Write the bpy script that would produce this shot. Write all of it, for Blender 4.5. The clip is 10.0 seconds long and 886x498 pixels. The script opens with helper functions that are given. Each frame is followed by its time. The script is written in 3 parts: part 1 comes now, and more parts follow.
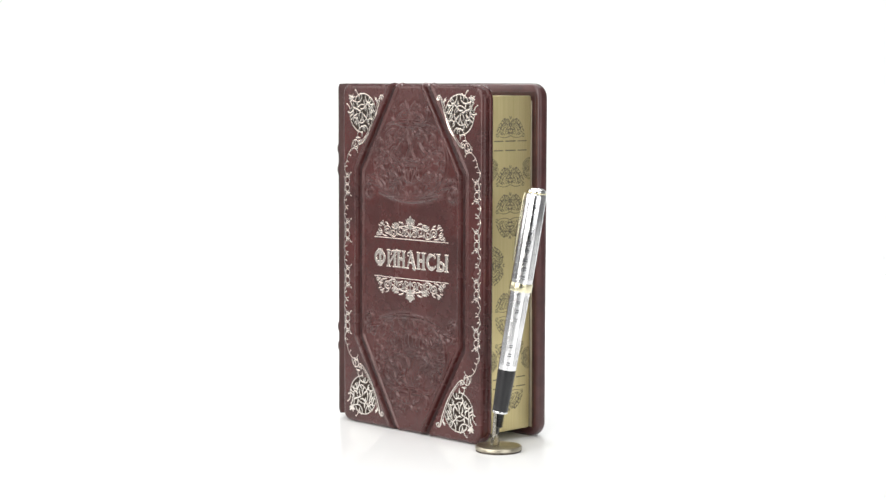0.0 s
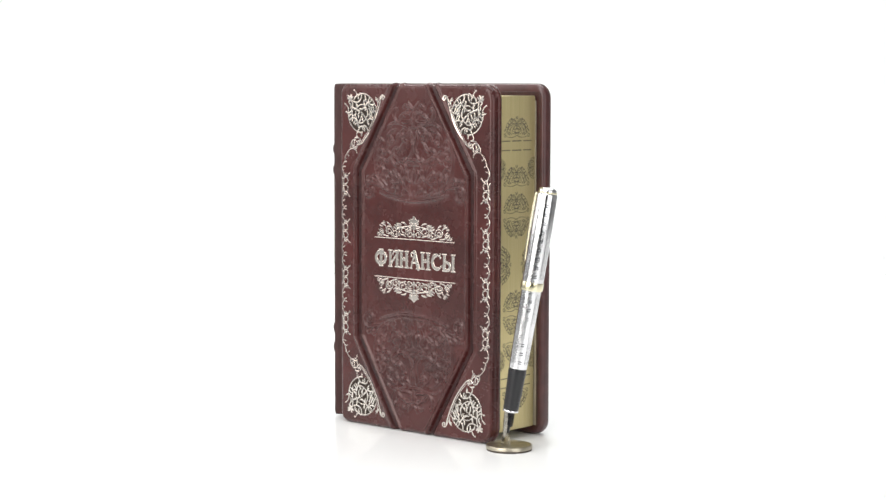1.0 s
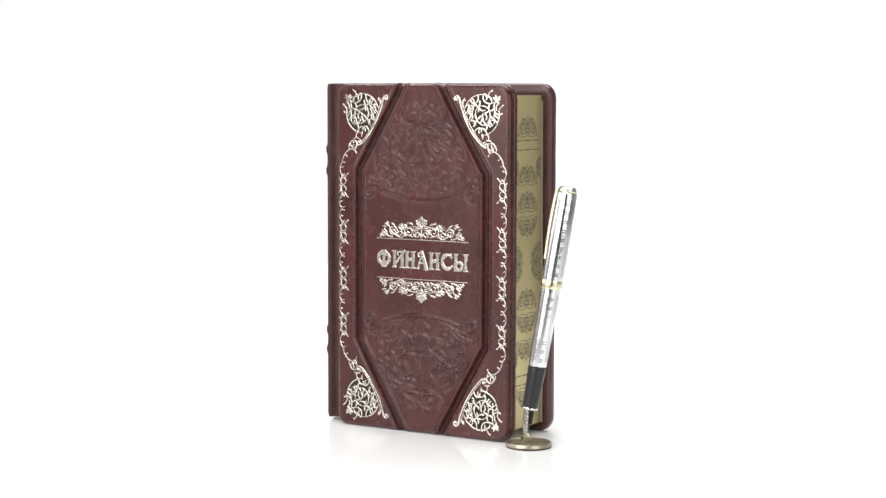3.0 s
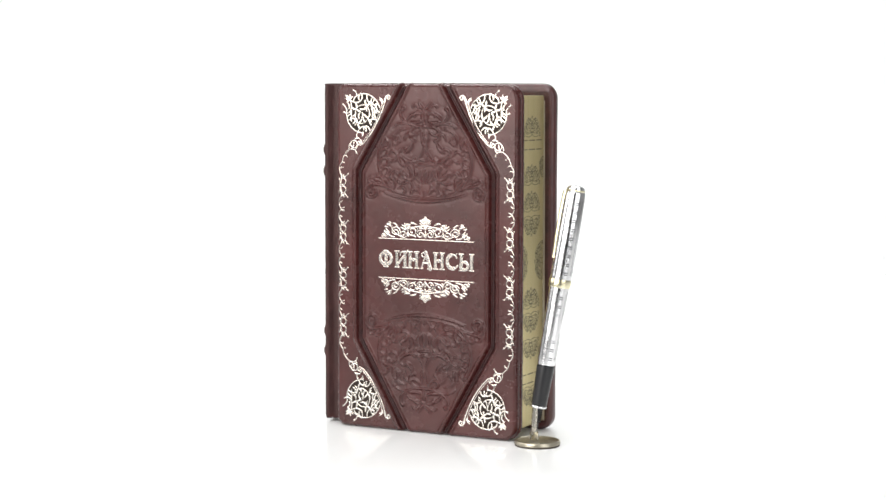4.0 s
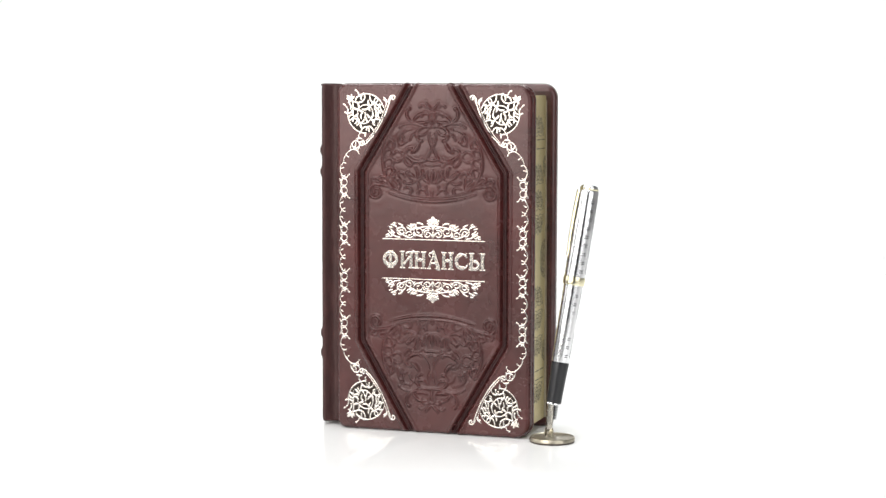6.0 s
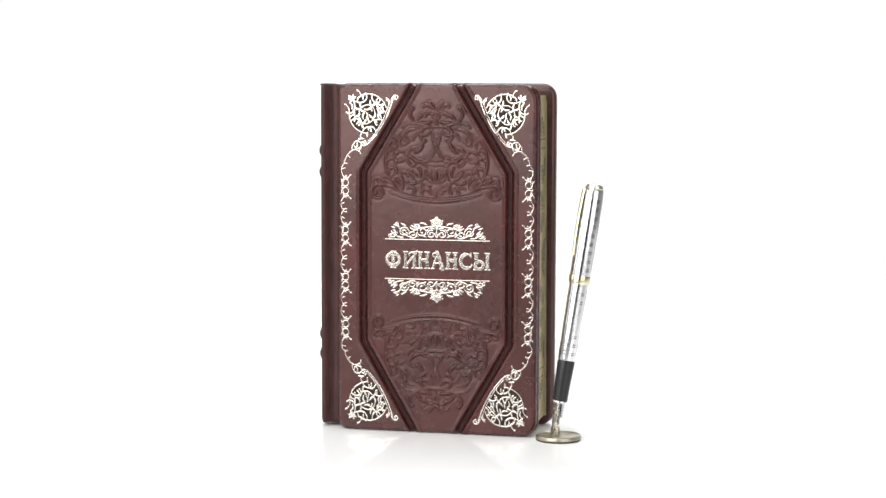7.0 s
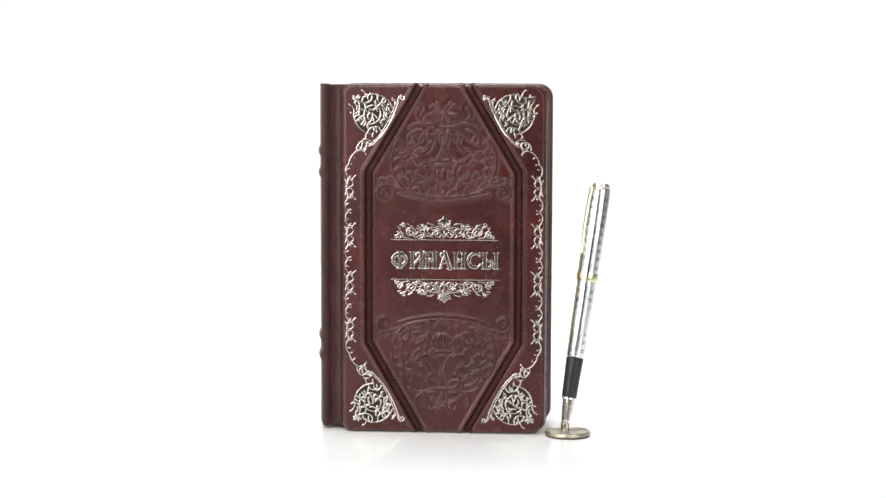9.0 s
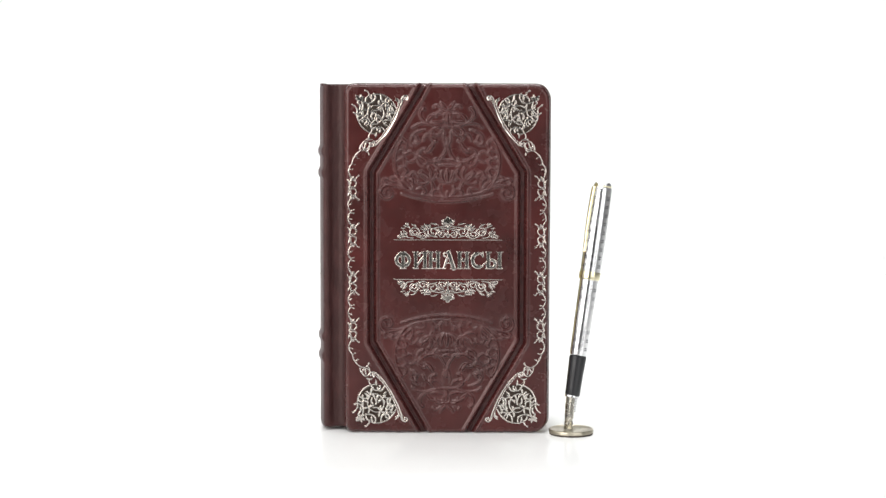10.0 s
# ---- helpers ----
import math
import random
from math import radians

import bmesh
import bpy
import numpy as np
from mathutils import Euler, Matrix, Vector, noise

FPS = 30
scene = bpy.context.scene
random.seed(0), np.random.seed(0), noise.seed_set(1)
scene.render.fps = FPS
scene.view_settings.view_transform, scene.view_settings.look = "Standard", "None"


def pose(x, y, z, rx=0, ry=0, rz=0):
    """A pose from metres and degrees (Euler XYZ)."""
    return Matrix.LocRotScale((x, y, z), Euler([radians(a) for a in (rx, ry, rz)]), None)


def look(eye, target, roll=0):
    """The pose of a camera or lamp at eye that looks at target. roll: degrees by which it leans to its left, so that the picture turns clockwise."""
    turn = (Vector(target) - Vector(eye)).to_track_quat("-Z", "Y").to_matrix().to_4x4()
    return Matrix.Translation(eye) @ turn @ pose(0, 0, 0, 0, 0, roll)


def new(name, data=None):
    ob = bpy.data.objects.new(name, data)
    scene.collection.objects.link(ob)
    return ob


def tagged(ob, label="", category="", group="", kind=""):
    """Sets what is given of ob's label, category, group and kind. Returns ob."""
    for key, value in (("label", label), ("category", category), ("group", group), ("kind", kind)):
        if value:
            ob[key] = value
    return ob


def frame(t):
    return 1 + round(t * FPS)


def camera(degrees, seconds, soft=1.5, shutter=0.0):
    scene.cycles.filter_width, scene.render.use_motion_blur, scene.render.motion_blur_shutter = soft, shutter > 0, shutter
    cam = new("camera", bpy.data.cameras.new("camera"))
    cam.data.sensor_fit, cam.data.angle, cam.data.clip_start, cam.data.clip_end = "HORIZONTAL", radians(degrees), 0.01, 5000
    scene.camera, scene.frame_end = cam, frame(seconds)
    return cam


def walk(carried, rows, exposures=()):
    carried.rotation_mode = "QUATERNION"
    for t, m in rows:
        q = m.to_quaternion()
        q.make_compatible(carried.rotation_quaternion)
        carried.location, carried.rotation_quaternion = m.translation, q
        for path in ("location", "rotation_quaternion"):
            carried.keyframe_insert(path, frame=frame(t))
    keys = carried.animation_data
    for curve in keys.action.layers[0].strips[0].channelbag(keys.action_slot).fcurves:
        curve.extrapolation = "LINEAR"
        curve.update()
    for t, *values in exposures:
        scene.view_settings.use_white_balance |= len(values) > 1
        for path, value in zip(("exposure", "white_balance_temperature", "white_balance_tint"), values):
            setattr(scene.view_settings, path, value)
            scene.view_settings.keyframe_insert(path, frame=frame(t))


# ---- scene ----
cam = camera(26.87, 10.0, soft=1.5)
EYE = Vector((0.00827, -1.1486, 0.2124))
AHEAD = Vector((0, math.cos(radians(5.053)), -math.sin(radians(5.053))))
walk(cam, [(0.0, look(EYE, EYE + AHEAD, 0.154)), (10.0, look(EYE, EYE + AHEAD, 0.154))])

# ---- light: white product studio with softboxes ----
world = bpy.data.worlds.new("studio")
world.use_nodes = True
world.node_tree.nodes["Background"].inputs["Color"].default_value = (0.95, 0.97, 1.0, 1)
world.node_tree.nodes["Background"].inputs["Strength"].default_value = 0.15
scene.world = world
scene.view_settings.exposure = 0.0


def area_lamp(name, eye, target, w, h, watts, colour=(1, 1, 1)):
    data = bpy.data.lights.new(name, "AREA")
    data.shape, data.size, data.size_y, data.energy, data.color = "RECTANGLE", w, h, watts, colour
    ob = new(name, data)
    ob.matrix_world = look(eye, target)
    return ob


area_lamp("softbox_key", (-0.82, -1.04, 0.52), (0, 0, 0.3), 1.1, 0.95, 13.2, (1.0, 0.975, 0.95))
area_lamp("softbox_fill", (0.66, -1.08, 0.52), (0, 0, 0.3), 0.9, 1.05, 5.6)
# Two unseen lamps, added to brighten foil, pen and raised leather.
area_lamp("added_side_lamp", (-1.3, 0.15, 0.66), (0, 0, 0.2), 1.0, 0.9, 5.5, (1.0, 0.985, 0.965))
area_lamp("added_strip_lamp", (-0.35, -0.8, 1.2), (0, 0, 0.15), 1.1, 0.22, 7.0)
area_lamp("softbox_top", (0, 0.2, 1.35), (0, 0.15, 0), 1.6, 1.5, 12)
area_lamp("softbox_backdrop", (0, 0.75, 1.5), (0, 1.6, 0.5), 1.8, 0.4, 42)


# ---- materials ----
def material(name, colour, rough=0.5, metal=0.0):
    m = bpy.data.materials.new(name)
    m.use_nodes = True
    b = m.node_tree.nodes["Principled BSDF"]
    b.inputs["Base Color"].default_value = (*colour, 1)
    b.inputs["Roughness"].default_value = rough
    b.inputs["Metallic"].default_value = metal
    return m, m.node_tree.nodes, m.node_tree.links, b


def grain(mat, scale, low, high, detail=4.0, stretch=(1, 1, 1), target="Base Color", kind="ShaderNodeTexNoise", spread=(0.3, 0.7)):
    """Drives one input of a material by object-space noise between two values."""
    m, nodes, links, b = mat
    tc, mp = nodes.new("ShaderNodeTexCoord"), nodes.new("ShaderNodeMapping")
    mp.inputs["Scale"].default_value = stretch
    tex, ramp = nodes.new(kind), nodes.new("ShaderNodeValToRGB")
    tex.inputs["Scale"].default_value = scale
    if kind == "ShaderNodeTexNoise":
        tex.inputs["Detail"].default_value = detail
    links.new(tc.outputs["Object"], mp.inputs["Vector"])
    links.new(mp.outputs["Vector"], tex.inputs["Vector"])
    links.new(tex.outputs[0], ramp.inputs["Fac"])
    ramp.color_ramp.elements[0].position, ramp.color_ramp.elements[1].position = spread
    ramp.color_ramp.elements[0].color, ramp.color_ramp.elements[1].color = (*low, 1), (*high, 1)
    if target:
        links.new(ramp.outputs["Color"], b.inputs[target])
    return ramp


def relief(mat, layers):
    """Adds stacked bumps: rows of scale, strength, distance, stretch, kind."""
    m, nodes, links, b = mat
    last = None
    for scale, strength, distance, stretch, kind in layers:
        tc, mp, bump = nodes.new("ShaderNodeTexCoord"), nodes.new("ShaderNodeMapping"), nodes.new("ShaderNodeBump")
        tex = nodes.new(kind)
        tex.inputs["Scale"].default_value = scale
        mp.inputs["Scale"].default_value = stretch
        bump.inputs["Strength"].default_value, bump.inputs["Distance"].default_value = strength, distance
        links.new(tc.outputs["Object"], mp.inputs["Vector"])
        links.new(mp.outputs["Vector"], tex.inputs["Vector"])
        links.new(tex.outputs[0], bump.inputs["Height"])
        if last:
            links.new(last.outputs["Normal"], bump.inputs["Normal"])
        last = bump
    links.new(last.outputs["Normal"], b.inputs["Normal"])


NOISE, CELLS = "ShaderNodeTexNoise", "ShaderNodeTexVoronoi"

_leather = material("brown_leather", (0.09, 0.028, 0.022), 0.4)
grain(_leather, 34, (0.030, 0.0066, 0.0063), (0.071, 0.0144, 0.0134), 8, spread=(0.28, 0.72))
grain(_leather, 130, (0.20,) * 3, (0.31,) * 3, 5, target="Roughness")
relief(_leather, [(1500, 0.25, 0.0002, (1, 1, 1), CELLS), (220, 0.25, 0.0004, (1, 1, 1), NOISE), (55, 0.22, 0.0012, (1, 1, 0.7), NOISE)])
_leather[3].inputs["Specular IOR Level"].default_value = 0.62
_leather[3].inputs["Specular Tint"].default_value = (1.0, 0.79, 0.77, 1)
_leather[3].inputs["Coat Weight"].default_value = 0.2
_leather[3].inputs["Coat Roughness"].default_value = 0.14
LEATHER = _leather[0]

# dark brown for the strips along the grooves and the pastedown
_dark_leather = material("dark_brown_leather", (0.022, 0.014, 0.016), 0.32)
grain(_dark_leather, 200, (0.030, 0.010, 0.010), (0.062, 0.020, 0.019), 5)
relief(_dark_leather, [(1500, 0.25, 0.0002, (1, 1, 1), CELLS)])
DARK_LEATHER = _dark_leather[0]

_spine = material("worn_spine_leather", (0.06, 0.03, 0.028), 0.42)
grain(_spine, 160, (0.029, 0.0078, 0.0080), (0.054, 0.017, 0.0168), 8, (1, 1, 0.4), spread=(0.45, 0.72))
relief(_spine, [(900, 0.3, 0.0005, (1, 1, 0.6), CELLS), (300, 0.35, 0.0010, (1, 1, 0.6), NOISE)])
_spine[3].inputs["Specular Tint"].default_value = (1.0, 0.8, 0.76, 1)
SPINE = _spine[0]

_lining = material("cover_turn_in_leather", (0.07, 0.024, 0.02), 0.34)
grain(_lining, 90, (0.046, 0.0115, 0.0115), (0.080, 0.022, 0.021), 6)
relief(_lining, [(1200, 0.2, 0.0002, (1, 1, 1), CELLS)])
_lining[3].inputs["Coat Weight"].default_value = 0.4
_lining[3].inputs["Coat Roughness"].default_value = 0.16
LINING = _lining[0]

_foil = material("pale_gold_foil", (0.86, 0.78, 0.64), 0.3, 1.0)
grain(_foil, 700, (0.80, 0.73, 0.64), (0.93, 0.89, 0.84), 4)
grain(_foil, 900, (0.10,) * 3, (0.22,) * 3, 3, target="Roughness")
relief(_foil, [(1400, 0.1, 0.0002, (1, 1, 1), NOISE)])
FOIL = _foil[0]

_ground = material("dark_olive_foil_ground", (0.03, 0.024, 0.016), 0.5)
grain(_ground, 500, (0.018, 0.011, 0.008), (0.038, 0.023, 0.016), 4)
_ground[3].inputs["Specular IOR Level"].default_value = 0.2
GROUND = _ground[0]

_pages = material("gilded_page_edges", (0.6, 0.5, 0.25), 0.3, 0.6)
grain(_pages, 60, (0.58, 0.49, 0.23), (0.70, 0.60, 0.32), 6, (1, 40, 0.3))
relief(_pages, [(110, 0.5, 0.0003, (0.2, 40, 0.15), NOISE)])
PAGES = _pages[0]
_endpaper = material("beige_endpaper", (0.4, 0.35, 0.26), 0.6)
grain(_endpaper, 80, (0.34, 0.29, 0.21), (0.46, 0.41, 0.31), 5)
ENDPAPER = _endpaper[0]

_ink = material("dark_edge_ink", (0.09, 0.075, 0.05), 0.6)
grain(_ink, 400, (0.075, 0.062, 0.045), (0.19, 0.16, 0.10), 5)
INK = _ink[0]

_silver = material("polished_silver", (0.86, 0.86, 0.87), 0.14, 1.0)
grain(_silver, 300, (0.10,) * 3, (0.20,) * 3, 3, target="Roughness")
relief(_silver, [(2500, 0.06, 0.0001, (1, 1, 1), NOISE), (1100, 0.16, 0.0002, (1, 1, 1.6), CELLS)])
SILVER = _silver[0]
_gold = material("polished_gold_trim", (0.88, 0.82, 0.58), 0.2, 1.0)
grain(_gold, 300, (0.14,) * 3, (0.26,) * 3, 3, target="Roughness")
GOLD = _gold[0]
_engraved = material("engraved_dark_recess", (0.1, 0.1, 0.1), 0.5)
grain(_engraved, 800, (0.025, 0.025, 0.03), (0.10, 0.10, 0.11), 3)
ENGRAVED = _engraved[0]
_grip = material("black_grip_resin", (0.012, 0.012, 0.014), 0.3)
grain(_grip, 200, (0.24,) * 3, (0.38,) * 3, 4, target="Roughness")
GRIP = _grip[0]
_steel = material("nib_steel", (0.72, 0.69, 0.62), 0.2, 1.0)
grain(_steel, 500, (0.16,) * 3, (0.3,) * 3, 3, target="Roughness")
STEEL = _steel[0]
_brass = material("brushed_pale_brass", (0.55, 0.47, 0.32), 0.36, 1.0)
grain(_brass, 250, (0.43, 0.39, 0.30), (0.60, 0.55, 0.44), 5)
relief(_brass, [(900, 0.15, 0.0002, (1, 1, 1), NOISE)])
BRASS = _brass[0]
_pad = material("dark_brown_pad", (0.06, 0.045, 0.035), 0.7)
grain(_pad, 600, (0.045, 0.032, 0.025), (0.09, 0.068, 0.05), 4)
PAD = _pad[0]
_acrylic = material("clear_acrylic", (0.97, 0.95, 0.88), 0.05)
_acrylic[3].inputs["Transmission Weight"].default_value = 1.0
_acrylic[3].inputs["IOR"].default_value = 1.45
ACRYLIC = _acrylic[0]

_floor = material("glossy_white_acrylic", (0.84, 0.85, 0.84), 0.12)
grain(_floor, 3, (0.83, 0.845, 0.835), (0.86, 0.865, 0.86), 4)
grain(_floor, 9, (0.09,) * 3, (0.14,) * 3, 4, target="Roughness")
FLOOR = _floor[0]
_paper = material("white_backdrop_paper", (0.88, 0.885, 0.88), 0.8)
grain(_paper, 3, (0.86, 0.87, 0.865), (0.9, 0.905, 0.9), 4)
PAPER = _paper[0]
_wall = material("grey_studio_paint", (0.4, 0.4, 0.4), 0.7)
grain(_wall, 4, (0.38, 0.38, 0.38), (0.44, 0.44, 0.44), 6)
WALL = _wall[0]
_dark = material("dark_studio_paint", (0.03, 0.03, 0.03), 0.8)
grain(_dark, 4, (0.025, 0.025, 0.025), (0.04, 0.04, 0.04), 6)
DARK = _dark[0]


# ---- mesh helpers ----
def smooth(me, angle=None):
    me.polygons.foreach_set("use_smooth", [True] * len(me.polygons))
    if angle:
        me.set_sharp_from_angle(angle=radians(angle))


def part(name, bm, mat, parent=None, label="", angle=40):
    """Links a bmesh, or a finished mesh, as one mesh object under a thing or a part."""
    if isinstance(bm, bmesh.types.BMesh):
        me = bpy.data.meshes.new(name)
        bm.normal_update()
        bm.to_mesh(me)
        bm.free()
    else:
        me = bm
    me.materials.clear()
    me.materials.append(mat)
    smooth(me, angle)
    ob = new(name, me)
    ob.parent = parent
    return tagged(ob, label)


def box(bm, lo, hi, bevel=0.0, seg=2):
    r = bmesh.ops.create_cube(bm, size=1)
    for v in r["verts"]:
        v.co = Vector([(a + b) / 2 + c * (b - a) for a, b, c in zip(lo, hi, v.co)])
    if bevel:
        edges = list({e for v in r["verts"] for e in v.link_edges})
        bmesh.ops.bevel(bm, geom=edges, offset=bevel, segments=seg, affect="EDGES", profile=0.5)
    return bm


def lathe(rows, seg=48):
    """A turned body from rows of (radius, height), closed at both ends."""
    bm = bmesh.new()
    rings = []
    for r, z in rows:
        rings.append([bm.verts.new((r * math.cos(a), r * math.sin(a), z)) for a in [2 * math.pi * i / seg for i in range(seg)]])
    for a, b in zip(rings, rings[1:]):
        for i in range(seg):
            bm.faces.new((a[i], a[(i + 1) % seg], b[(i + 1) % seg], b[i]))
    bm.faces.new(rings[0][::-1])
    bm.faces.new(rings[-1])
    return bm


def slab(x0, x1, z0, z1, y0, y1, r, bevel, r1):
    """An upright board with rounded corners and rounded rims."""
    bm = bmesh.new()
    rows = []
    for k in range(7):
        a = math.pi / 2 * k / 6
        rows.append((bevel * (1 - math.sin(a)), y0 + bevel * (1 - math.cos(a))))
    rows += [(i, y0 + y1 - y) for i, y in rows[::-1]]
    rings = []
    for inset, y in rows:
        ring = []
        for cx, cz, a0, q in ((x1 - r1, z1 - r1, 0, r1), (x0 + r, z1 - r, 90, r), (x0 + r, z0 + r, 180, r), (x1 - r1, z0 + r1, 270, r1)):
            for k in range(11):
                a = radians(a0 + 9 * k)
                ring.append(bm.verts.new((cx + (q - inset) * math.cos(a), y, cz + (q - inset) * math.sin(a))))
        rings.append(ring)
    n = len(rings[0])
    for a, b in zip(rings, rings[1:]):
        for i in range(n):
            bm.faces.new((a[i], a[(i + 1) % n], b[(i + 1) % n], b[i]))
    bm.faces.new(rings[0][::-1])
    bm.faces.new(rings[-1])
    bmesh.ops.recalc_face_normals(bm, faces=bm.faces)
    return bm


def quads(name, co, faces):
    """A mesh from arrays of places and quads."""
    me = bpy.data.meshes.new(name)
    co, faces = np.asarray(co, np.float32), np.asarray(faces, np.int32)
    me.vertices.add(len(co))
    me.vertices.foreach_set("co", co.ravel())
    me.loops.add(faces.size)
    me.loops.foreach_set("vertex_index", faces.ravel())
    me.polygons.add(len(faces))
    me.polygons.foreach_set("loop_start", np.arange(len(faces), dtype=np.int32) * 4)
    me.update(calc_edges=True)
    me.validate()
    return me


# ---- scrollwork: strokes in millimetres ----
def curl(x, y, heading, length, k0, k1, w0, w1, tip=0.0, swell=0.0):
    """A stroke that starts at (x, y) along heading (degrees) and bends from k0 to k1 degrees a millimetre; w: half widths."""
    n = max(4, int(length / 0.2))
    t = np.linspace(0, 1, n)
    turn = np.radians(heading + length * (k0 * t + (k1 - k0) * t * t / 2))
    step = length / (n - 1)
    px = x + np.concatenate([[0], np.cumsum(np.cos(turn[:-1]) * step)])
    py = y + np.concatenate([[0], np.cumsum(np.sin(turn[:-1]) * step)])
    r = w0 + (w1 - w0) * t + swell * np.sin(np.pi * t)
    s = np.stack([px, py, r], 1)
    if tip:
        s = np.vstack([s, [px[-1], py[-1], tip]])
    return s


def ring(x, y, r, w, a0=0, a1=360):
    a = np.radians(np.linspace(a0, a1, max(8, int(abs(a1 - a0) / 360 * 2 * math.pi * r / 0.2))))
    return np.stack([x + r * np.cos(a), y + r * np.sin(a), np.full(len(a), w)], 1)


def leaf(x, y, heading, length, bend, w):
    return curl(x, y, heading, length, bend, bend, 0.12, 0.1, swell=w)


def mirrored(strokes):
    return strokes + [s * np.array([-1, 1, 1]) for s in strokes]


def spiral(x, y, r, a0, turns, w0, w1, tip=0.0):
    """A volute that winds inwards round (x, y)."""
    n = max(12, int(abs(turns) * 2 * math.pi * r / 0.3))
    t = np.linspace(0, 1, n)
    a = np.radians(a0) + 2 * math.pi * turns * t
    rr = r * (1 - 0.72 * t)
    s = np.stack([x + rr * np.cos(a), y + rr * np.sin(a), w0 + (w1 - w0) * t], 1)
    return np.vstack([s, [s[-1, 0], s[-1, 1], tip]]) if tip else s


def field(strokes, x0, x1, y0, y1, h, margin=1.2, boxes=()):
    """Depth inside the strokes (millimetres, negative outside) on a grid of step h."""
    xs, ys = np.arange(x0, x1 + h / 2, h), np.arange(y0, y1 + h / 2, h)
    f = np.full((len(ys), len(xs)), -margin)
    for s in strokes:
        for px, py, r in s:
            q = r + margin
            i0, i1 = max(0, int((px - q - x0) / h)), min(len(xs), int((px + q - x0) / h) + 2)
            j0, j1 = max(0, int((py - q - y0) / h)), min(len(ys), int((py + q - y0) / h) + 2)
            if i1 > i0 and j1 > j0:
                d = r - np.hypot(xs[None, i0:i1] - px, ys[j0:j1, None] - py)
                np.maximum(f[j0:j1, i0:i1], d, out=f[j0:j1, i0:i1])
    for bx0, by0, bx1, by1 in boxes:
        d = np.minimum(np.minimum(xs[None] - bx0, bx1 - xs[None]), np.minimum(ys[:, None] - by0, by1 - ys[:, None]))
        np.maximum(f, d, out=f)
    return xs, ys, f


def outline_mesh(xs, ys, f):
    """The region f > 0 as places, depths and polygons: whole cells inside, cut cells at the rim."""
    co, dep, faces, known = [], [], [], {}

    def vert(key, x, y, d):
        if key not in known:
            known[key] = len(co)
            co.append((x, y))
            dep.append(d)
        return known[key]

    inside = f > 0
    cells = inside[:-1, :-1] | inside[1:, :-1] | inside[:-1, 1:] | inside[1:, 1:]
    for j, i in zip(*np.nonzero(cells)):
        loop = []
        corner = ((j, i), (j, i + 1), (j + 1, i + 1), (j + 1, i))
        for a, b in zip(corner, corner[1:] + corner[:1]):
            fa, fb = f[a], f[b]
            if fa > 0:
                loop.append(vert(a, xs[a[1]], ys[a[0]], fa))
            if (fa > 0) != (fb > 0):
                k = fa / (fa - fb)
                key = (min(a, b), max(a, b))
                loop.append(vert(key, xs[a[1]] + k * (xs[b[1]] - xs[a[1]]), ys[a[0]] + k * (ys[b[0]] - ys[a[0]]), 0.0))
        if len(loop) > 2:
            faces.append(loop)
    return np.array(co), np.array(dep), faces


# ---- the motifs ----
def bow(x0, y0, x1, y1, sag, w0, w1=None, tip=0.0):
    """A shallow arc between two places, bowed to its left by sag."""
    w1 = w0 if w1 is None else w1
    n = max(6, int(math.hypot(x1 - x0, y1 - y0) / 0.18))
    t = np.linspace(0, 1, n)
    d = math.hypot(x1 - x0, y1 - y0)
    off = 4 * sag * t * (1 - t)
    s = np.stack([x0 + (x1 - x0) * t - (y1 - y0) / d * off, y0 + (y1 - y0) * t + (x1 - x0) / d * off, w0 + (w1 - w0) * t], 1)
    return np.vstack([s, [x1, y1, tip]]) if tip else s


def petal(x0, y0, x1, y1, sag, w, w0=0.28, w1=0.22):
    """A comma-shaped leaf between two places, bowed to its left by sag and fullest before its middle."""
    s = bow(x0, y0, x1, y1, sag, 1.0)
    t = np.linspace(0, 1, len(s))
    s[:, 2] = w0 + (w1 - w0) * t + w * np.sin(np.pi * t ** 0.8)
    return s


def comma(x, y, heading, length, turn, w):
    """A leaf that leaves (x, y) along heading and rolls up by turn degrees into a full head."""
    k = turn / length
    return curl(x, y, heading, length, 0.25 * k, 1.75 * k, 0.3, 0.62 * w, w, 0.22 * w)


def spray(x, y, w, length, *ways):
    """Rolled leaves that leave one place; ways: rows of heading and turn."""
    return [comma(x, y, heading, length, turn, w) for heading, turn in ways]


